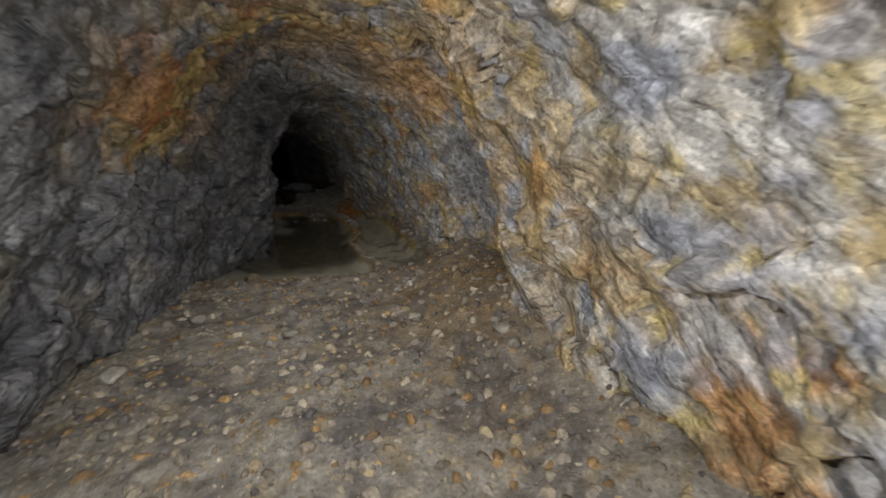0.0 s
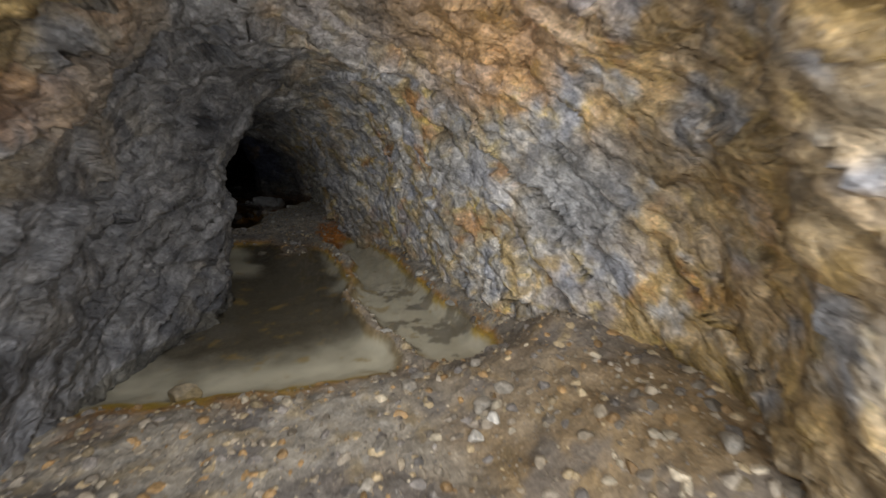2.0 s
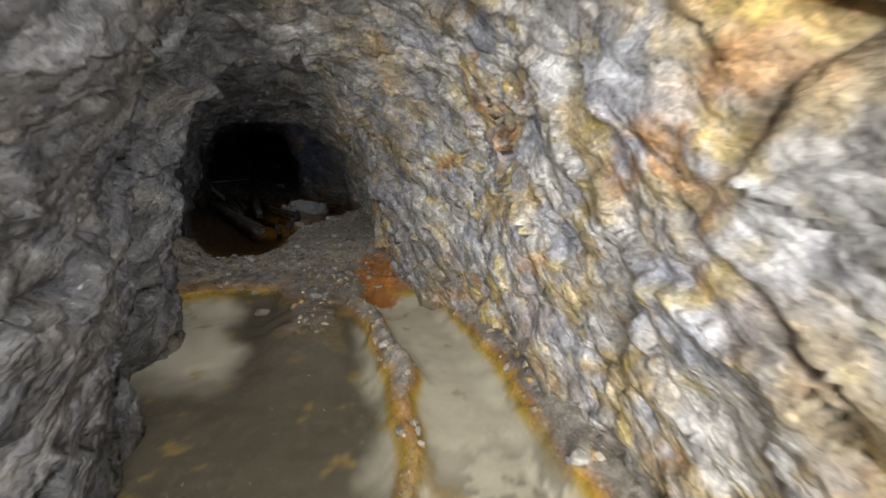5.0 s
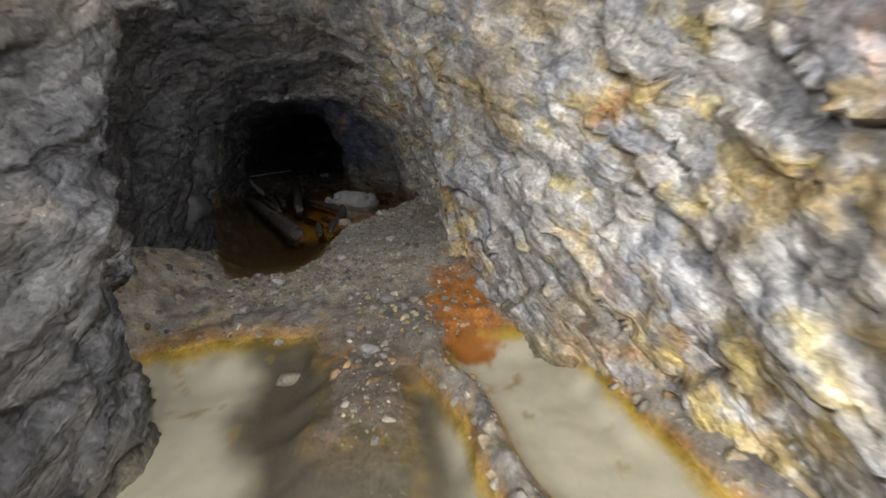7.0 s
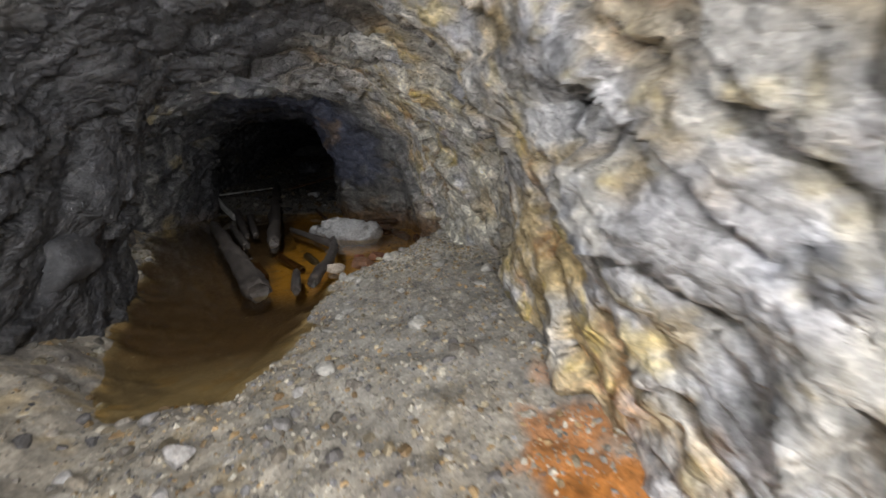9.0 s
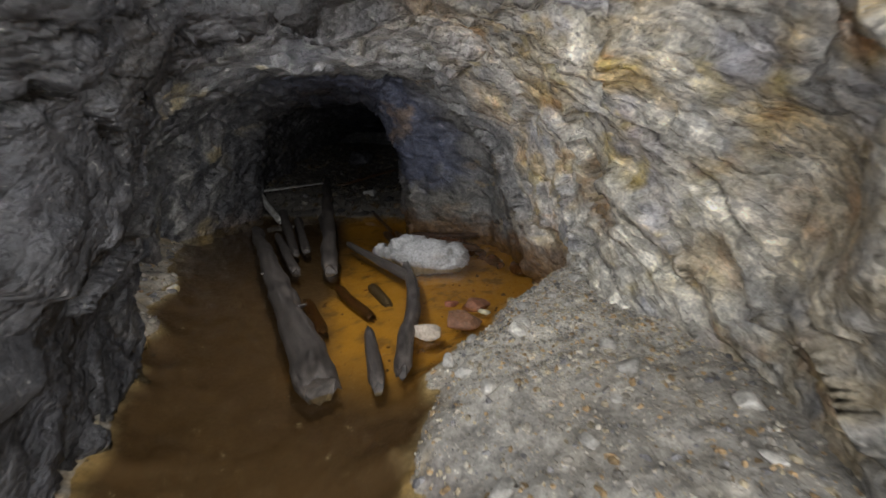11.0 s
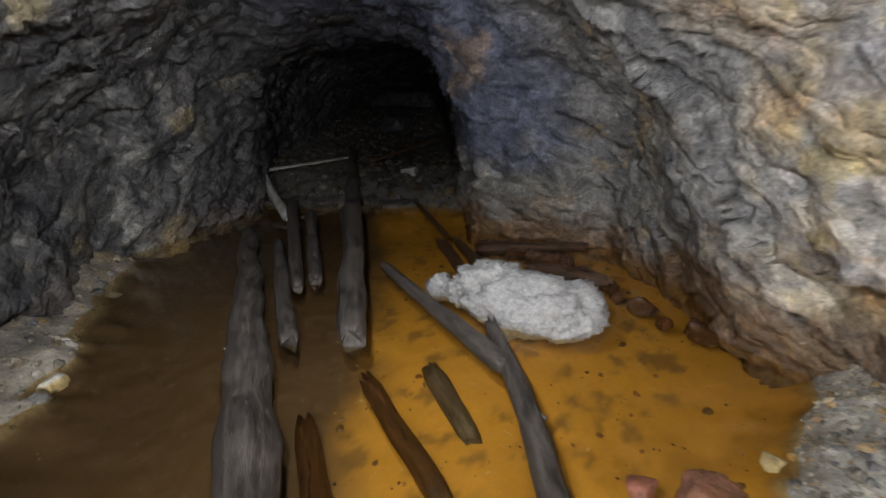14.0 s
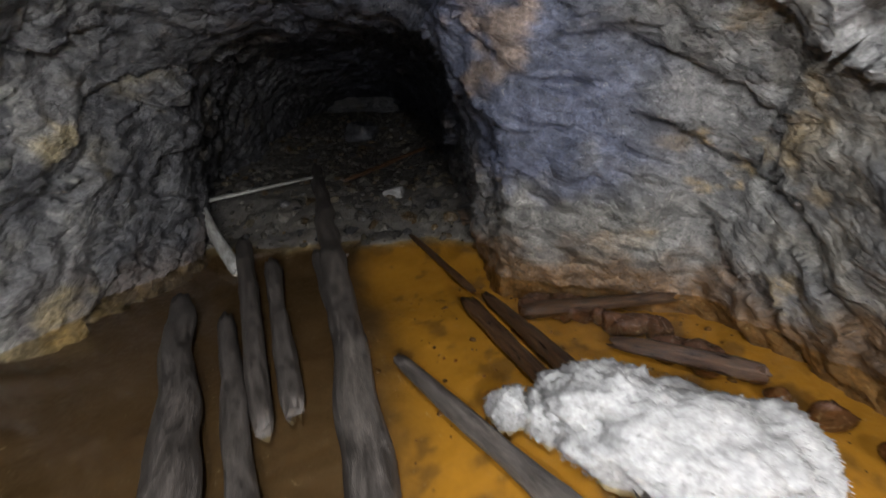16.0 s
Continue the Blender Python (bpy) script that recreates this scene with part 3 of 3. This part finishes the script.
scree("gravel", 26000, (-0.7, 1.8, 10.6, 15.0), (0.005, 0.03), 4, "heap of grey and tan gravel beside the rock wall", (1.0, 0.97, 0.92), dry(0.0))
scree("gravel", 3600, (-3.2, -1.5, 12.4, 18.0), (0.006, 0.045), 14, "pale chips of rock strewn over the dark bank", (1.0, 0.97, 0.9), dry(0.0))
scree("gravel", 7000, (0.3, 1.6, 12.9, 15.0), (0.005, 0.03), 8, "white and cream gravel at the foot of the wall", (1.15, 1.12, 1.02), dry(-0.01))
scree("gravel", 5000, (-3.6, -0.6, 10.8, 18.2), (0.008, 0.06), 5, "wet dark rubble at the foot of the wall", (0.7, 0.69, 0.67), dry(-0.02), WETROCK)
scree("sediment", 500, (-1.0, 1.2, 13.4, 17.4), (0.008, 0.035), 12, "dark rusty flakes lying on the ochre bed of the pool", (0.42, 0.25, 0.12), lambda x, y, h: (h < -0.05) & (h > -0.3))
# the low tint stands in for the unlit distance
scree("gravel", 6000, (-3.4, 0.3, 17.6, 26.5), (0.012, 0.12), 6, "wet rubble filling the far tunnel, tinted dark for lack of light", (0.2, 0.195, 0.19), dry(0.0), WETROCK)


def rock(name, x, y, r, tone, seed, label, z=None, flat=0.7, group="", mat=None):
    bm = bmesh.new()
    bmesh.ops.create_icosphere(bm, subdivisions=4 if r > 0.08 else 3, radius=1.0)
    rr = random.Random(seed)
    planes = [(Vector((rr.gauss(0, 1), rr.gauss(0, 1), rr.gauss(0, 1))).normalized(), rr.uniform(0.5, 0.85)) for _ in range(9)]
    sx, sy = rr.uniform(0.85, 1.35), rr.uniform(0.7, 1.0)
    for v in bm.verts:
        for nv, dist in planes:
            over = v.co.dot(nv) - dist
            if over > 0:
                v.co -= nv * over * 0.93
        v.co *= 1 + 0.09 * noise.noise(v.co * 2.3 + Vector((seed, 0, 0))) + 0.05 * noise.noise(v.co * 7 + Vector((0, seed, 0)))
        v.co = Vector((v.co.x * sx, v.co.y * sy, v.co.z * flat)) * r
    ob = part(name, bm, mat or STONE, None)
    at = ob.data.attributes.new("mineral", "FLOAT_COLOR", "POINT")
    at.data.foreach_set("color", np.tile(np.array((*tone, 1.0), dtype=np.float32), len(ob.data.vertices)))
    ob.data.polygons.foreach_set("use_smooth", [True] * len(ob.data.polygons))
    if z is None:
        z = float(floor_height(np.array([x]), np.array([y]))[0])
    ob.location = (x, y, z + 0.3 * r * flat)
    ob.rotation_euler = (0, 0, rr.uniform(0, 6.28))
    return tagged(ob, label, "rock", group)


rock("rock", -2.3, 14.98, 0.075, (0.6, 0.57, 0.48), 3, "small white angular rock on the rubble bank")
rock("rock", 0.04, 13.8, 0.13, (0.45, 0.38, 0.3), 4, "pale flat rock at the edge of the orange water", 0.0, 0.5)
rock("rock", 0.36, 13.95, 0.13, (0.22, 0.11, 0.06), 5, "rust-brown rock at the edge of the orange water", 0.0, 0.55)
rock("rock", 0.5, 14.26, 0.1, (0.2, 0.085, 0.045), 6, "rust-brown wet rock standing in the orange water", -0.01, 0.5)
rock("rock", 0.3, 14.3, 0.07, (0.26, 0.09, 0.05), 7, "small rust-brown wet rock in the orange water", -0.01, 0.5)
rock("rock", 0.55, 14.1, 0.05, (0.55, 0.5, 0.34), 8, "small cream stone in the orange water", 0.0, 0.6)
rock("rock", 0.64, 13.42, 0.09, (0.6, 0.57, 0.5), 9, "white stone on the gravel heap")
rock("rock", 0.87, 14.42, 0.06, (0.6, 0.58, 0.52), 10, "white stone at the foot of the rock wall")
rock("rock", 0.95, 4.02, 0.05, (0.6, 0.56, 0.48), 11, "white stone on the gravel floor")
rock("rock", 1.1, 4.08, 0.055, (0.62, 0.58, 0.5), 12, "flat white stone on the gravel floor")
rock("rock", -1.25, 3.0, 0.09, (0.5, 0.45, 0.36), 13, "pale stone lying on the gravel by the wall")
rock("rock", -0.07, 9.8, 0.07, (0.33, 0.3, 0.26), 14, "grey stone in the mud")
rock("rock", -0.6, 5.3, 0.12, (0.3, 0.24, 0.15), 15, "brown stone at the edge of the pool")
rock("rock", -1.62, 12.35, 0.34, (0.055, 0.054, 0.056), 16, "dark grey block bulging out of the rock wall", 0.5, 0.85)
rock("rock", -1.3, 23.3, 0.5, (0.1, 0.1, 0.11), 31, "wet glistening boulder on the far rubble", mat=WETROCK)
rock("rock", -0.75, 19.2, 0.14, (0.35, 0.34, 0.33), 18, "pale rock on the far rubble")

rd = random.Random(33)
for k in range(16):
    f = k / 15
    rock("rock", 0.05 + 1.05 * f + rd.uniform(-0.06, 0.06), 16.78 - 1.5 * f * f + rd.uniform(-0.06, 0.06), rd.uniform(0.06, 0.12), (0.075, 0.035, 0.018), 60 + k,
         "dark rust-soaked wet lump at the waterline below the rock wall", -0.06, 0.8, "wet lumps along the wall", WETROCK)

rs = random.Random(21)
for region, count, label, tone in (((-1.3, 1.9, 2.0, 4.9), 34, "grey-brown loose stone on the gravel floor", (0.33, 0.29, 0.23)),
                                   ((0.7, 1.9, 5.4, 9.8), 22, "pale stone at the rim of the shallow pool", (0.45, 0.42, 0.36)),
                                   ((-0.8, 1.1, 9.7, 11.4), 16, "grey muddy stone on the tunnel floor", (0.3, 0.28, 0.26)),
                                   ((0.1, 1.4, 11.4, 14.2), 26, "grey stone on the gravel heap", (0.36, 0.34, 0.3)),
                                   ((-3.0, -2.0, 14.2, 17.4), 18, "dark wet stone on the rubble bank", (0.16, 0.15, 0.14))):
    for _ in range(count):
        x, y = rs.uniform(*region[:2]), rs.uniform(*region[2:])
        h = float(floor_height(np.array([x]), np.array([y]))[0])
        if h < -0.07:
            continue
        k = rs.uniform(0.7, 1.3)
        rock("rock", x, y, rs.uniform(0.03, 0.075), tuple(v * k for v in tone), rs.randrange(1000), label, h, rs.uniform(0.45, 0.75), "loose stones")


# ---- timber ----
def log(p0, p1, r0, r1, seed, mat, label, name="log", bend=0.04, end=None, flat=1.0, bow=0.0, stubs=()):
    """A worn log or branch from p0 to p1: tapered, bent, fluted by rot, with ragged ends."""
    a, b = Vector(p0), Vector(p1)
    length = (b - a).length
    turn = (b - a).to_track_quat("Z", "Y")
    sag = turn.inverted() @ Vector((bow, 0, 0))
    n, k = max(14, int(length / 0.04)), 18
    rr = random.Random(seed)
    off = Vector((seed * 3.1, seed * 1.7, 0))
    bm = bmesh.new()
    rings = []
    for i in range(n + 1):
        f = i / n
        z = f * length
        c = Vector((0, 0, z)) + sag * (4 * f * (1 - f)) + 0.25 * length * bend * Vector((noise.noise(Vector((z * 2.2, seed, 0))), noise.noise(Vector((z * 1.9, 0, seed * 2.0))), 0))
        r = r0 + (r1 - r0) * f
        r *= 1 + 0.16 * noise.noise(Vector((z * 3.5, seed * 5.0, 2)))
        if f > 0.97:
            r *= 1 - 0.25 * ((f - 0.97) / 0.03) ** 2
        if f < 0.04:
            r *= 0.75 + 0.25 * f / 0.04
        ring = []
        for j in range(k):
            t = 2 * math.pi * j / k
            d = Vector((math.cos(t), math.sin(t) * flat, 0))
            w = 1 + 0.22 * noise.noise(d * 2.2 + off + Vector((0, 0, z * 1.6))) + 0.17 * noise.noise(d * 5.5 + off + Vector((0, 0, z * 1.2)))
            w += 0.05 * noise.noise(d * 3 + off + Vector((0, 0, z * 14)))
            tip = 0.09 * rr.random() if i in (0, n) else 0
            ring.append(bm.verts.new(c + d * r * w + Vector((0, 0, tip if i == n else -tip))))
        rings.append(ring)
    for q, s in zip(rings, rings[1:]):
        for j in range(k):
            bm.faces.new((q[j], q[(j + 1) % k], s[(j + 1) % k], s[j])).smooth = True
    bm.faces.new(rings[0][::-1]), bm.faces.new(rings[-1])
    ob = part(name, bm, mat, None)
    ob.matrix_world = Matrix.LocRotScale(a, turn, None)
    if end:
        eb = bmesh.new()
        for i in range(9):                           # splinters of the broken end
            t, w = rr.uniform(0, 6.28), r1 * rr.uniform(0.1, 0.65)
            made = bmesh.ops.create_cone(eb, cap_ends=True, segments=5, radius1=r1 * rr.uniform(0.16, 0.3), radius2=0.002, depth=rr.uniform(0.04, 0.11))["verts"]
            bmesh.ops.translate(eb, verts=made, vec=(math.cos(t) * w, math.sin(t) * w, length + 0.015))
        part("broken_end", eb, end, ob, "pale splintered broken end")
    for f, side, size in stubs:
        sb = bmesh.new()
        made = bmesh.ops.create_cone(sb, cap_ends=True, segments=9, radius1=size, radius2=size * 0.55, depth=size * 3.2)["verts"]
        for v in made:
            v.co += v.co.normalized() * 0.004 * noise.noise(v.co * 60)
        r = r0 + (r1 - r0) * f
        m = Matrix.Translation(Vector((math.cos(side) * r, math.sin(side) * r, f * length)) + sag * (4 * f * (1 - f))) @ Vector((math.cos(side), math.sin(side), 0.5)).to_track_quat("Z", "Y").to_matrix().to_4x4()
        bmesh.ops.transform(sb, matrix=m, verts=sb.verts)
        part("branch_stub", sb, mat, ob)
    return tagged(ob, label, name.replace("_", " "), "old timber in the water")


log((-2.3, 17.25, 0.02), (-0.55, 13.15, 0.03), 0.075, 0.12, 1, OLDWOOD, "thick grey waterlogged log with a tapered tip, half sunk", bend=0.03, stubs=((0.75, 0.5, 0.02), (0.5, 3.0, 0.016)))
log((-1.9, 16.95, 0.0), (-1.22, 15.25, 0.02), 0.05, 0.055, 2, OLDWOOD, "short grey log lying in brown water", bend=0.02)
log((-1.85, 20.6, 0.42), (-0.86, 15.25, 0.03), 0.08, 0.09, 3, OLDWOOD, "long grey log reaching from the rubble into the water", bend=0.03, stubs=((0.6, 0.3, 0.02),))
log((-2.2, 18.3, 0.08), (-1.4, 15.95, 0.02), 0.075, 0.045, 4, OLDWOOD, "forked weathered timber lying in the water", bend=0.02)
log((-1.8, 17.7, 0.07), (-1.29, 16.05, 0.02), 0.06, 0.05, 5, OLDWOOD, "weathered split timber beside another in the water", bend=0.02)
log((-1.45, 17.85, 0.07), (-1.03, 16.28, 0.03), 0.055, 0.07, 6, OLDWOOD, "broken timber with a splintered end", bend=0.06, end=PALEWOOD)
log((-0.8, 16.25, 0.03), (-0.06, 14.95, 0.03), 0.04, 0.05, 7, OLDWOOD, "dark branch with a pale broken end", "branch", 0.03, PALEWOOD)
log((-0.08, 15.3, 0.04), (-0.12, 13.3, 0.05), 0.042, 0.06, 8, OLDWOOD, "crooked dark branch lying across the orange water", "branch", 0.05, bow=0.08, stubs=((0.35, 0.0, 0.015),))
log((-0.74, 15.0, -0.1), (-0.40, 14.4, -0.13), 0.05, 0.05, 9, RUSTWOOD, "sunken ochre-stained branch under the water", "branch", 0.16)
log((-0.35, 13.85, 0.0), (-0.25, 13.2, 0.02), 0.035, 0.05, 10, OLDWOOD, "short forked branch in the water", "branch", 0.05)
log((-0.42, 15.15, -0.16), (-0.25, 14.7, -0.16), 0.06, 0.05, 11, OLDWOOD, "dark sunken piece of rotten wood", "branch", 0.04)
log((-0.34, 16.8, 0.02), (-0.14, 15.95, 0.02), 0.055, 0.04, 12, RUSTWOOD, "rust-brown rotten branch lying behind the sheep", "branch", 0.05)
log((-0.2, 16.85, 0.02), (0.0, 16.05, 0.02), 0.035, 0.05, 13, RUSTWOOD, "rust-brown split timber behind the sheep", "branch", 0.02)
log((0.03, 16.66, 0.01), (0.9, 16.62, 0.02), 0.05, 0.04, 14, RUSTWOOD, "dark soaked timber along the slate wall", "branch", 0.04)
log((-0.62, 18.1, 0.08), (-0.3, 17.05, 0.02), 0.025, 0.025, 15, RUSTWOOD, "thin dark stick leaning into the orange water", "stick", 0.02)
log((0.35, 16.2, 0.02), (0.75, 15.85, 0.06), 0.04, 0.05, 16, RUSTWOOD, "rust-brown root behind the sheep", "branch", 0.1)
log((-3.0, 18.85, 0.36), (-1.75, 19.9, 0.42), 0.045, 0.035, 17, WHITEWOOD, "pale mouldy plank lying across the rubble", "plank", 0.01, flat=0.5)
log((-2.75, 18.85, 0.36), (-2.1, 17.75, 0.05), 0.04, 0.05, 18, WHITEWOOD, "pale mouldy prop leaning down into the water", "prop", 0.03)
log((-1.3, 19.5, 0.42), (-0.28, 20.6, 0.62), 0.03, 0.025, 19, RUSTWOOD, "dark stick slanting up from the rubble", "stick", 0.02)
log((-1.0, 14.75, -0.14), (-0.75, 14.1, -0.12), 0.05, 0.06, 20, RUSTWOOD, "dark sunken log just under the brown water", "log", 0.03)


# ---- the dead sheep, built as a plain fleece heap ----
def fleece():
    """A dead sheep, built as a matted white fleece floating as one plain heap with a smaller clump at one end."""
    lumps = [((0.17, 15.53, 0.06), (0.42, 0.25, 0.18), -27), ((-0.02, 15.68, 0.08), (0.26, 0.19, 0.19), -35), ((0.36, 15.46, 0.05), (0.26, 0.24, 0.16), -20),
             ((-0.22, 15.74, 0.05), (0.15, 0.1, 0.09), -40), ((-0.37, 15.82, 0.05), (0.09, 0.085, 0.085), -20)]
    pts, nrm = [], []
    bm = bmesh.new()
    for k, (c, r, ang) in enumerate(lumps):
        m = Matrix.Translation(c) @ Matrix.Rotation(radians(ang), 4, "Z") @ Matrix.Diagonal((*r, 1))
        made = bmesh.ops.create_icosphere(bm, subdivisions=5, radius=1.0)["verts"]
        for v in made:
            d = v.co.normalized()
            w = m @ v.co
            lump = 0.05 * noise.noise(w * 9) + 0.035 * abs(noise.noise(w * 22)) + 0.02 * noise.noise(w * 50)
            v.co = w + (w - Vector(c)).normalized() * lump * min(1, r[2] / 0.12)
            if d.z > -0.3:
                pts.append(v.co.copy()), nrm.append((w - Vector(c)).normalized())
    r = random.Random(5)
    for p, d in zip(pts, nrm):                      # tufts
        for _ in range(2):
            p = p + Vector((r.uniform(-0.008, 0.008), r.uniform(-0.008, 0.008), r.uniform(-0.004, 0.0)))
            g = (d + Vector((r.gauss(0, 0.6), r.gauss(0, 0.6), r.gauss(0, 0.4)))).normalized()
            s = g.orthogonal().normalized() * r.uniform(0.0015, 0.0035)
            tip = p + g * r.uniform(0.007, 0.02) + Vector((0, 0, -0.005))
            a, b, c = bm.verts.new(p + s), bm.verts.new(p - s), bm.verts.new(tip)
            e = bm.verts.new(p + g.cross(s).normalized() * 0.005)
            for tri in ((a, b, c), (b, e, c), (e, a, c)):
                bm.faces.new(tri)
    for f in bm.faces:
        f.smooth = True
    ob = part("fleece", bm, WOOL, None)
    tagged(ob, "dirty white dead sheep floating in orange water, shaped as a plain woolly heap", "fleece")


fleece()
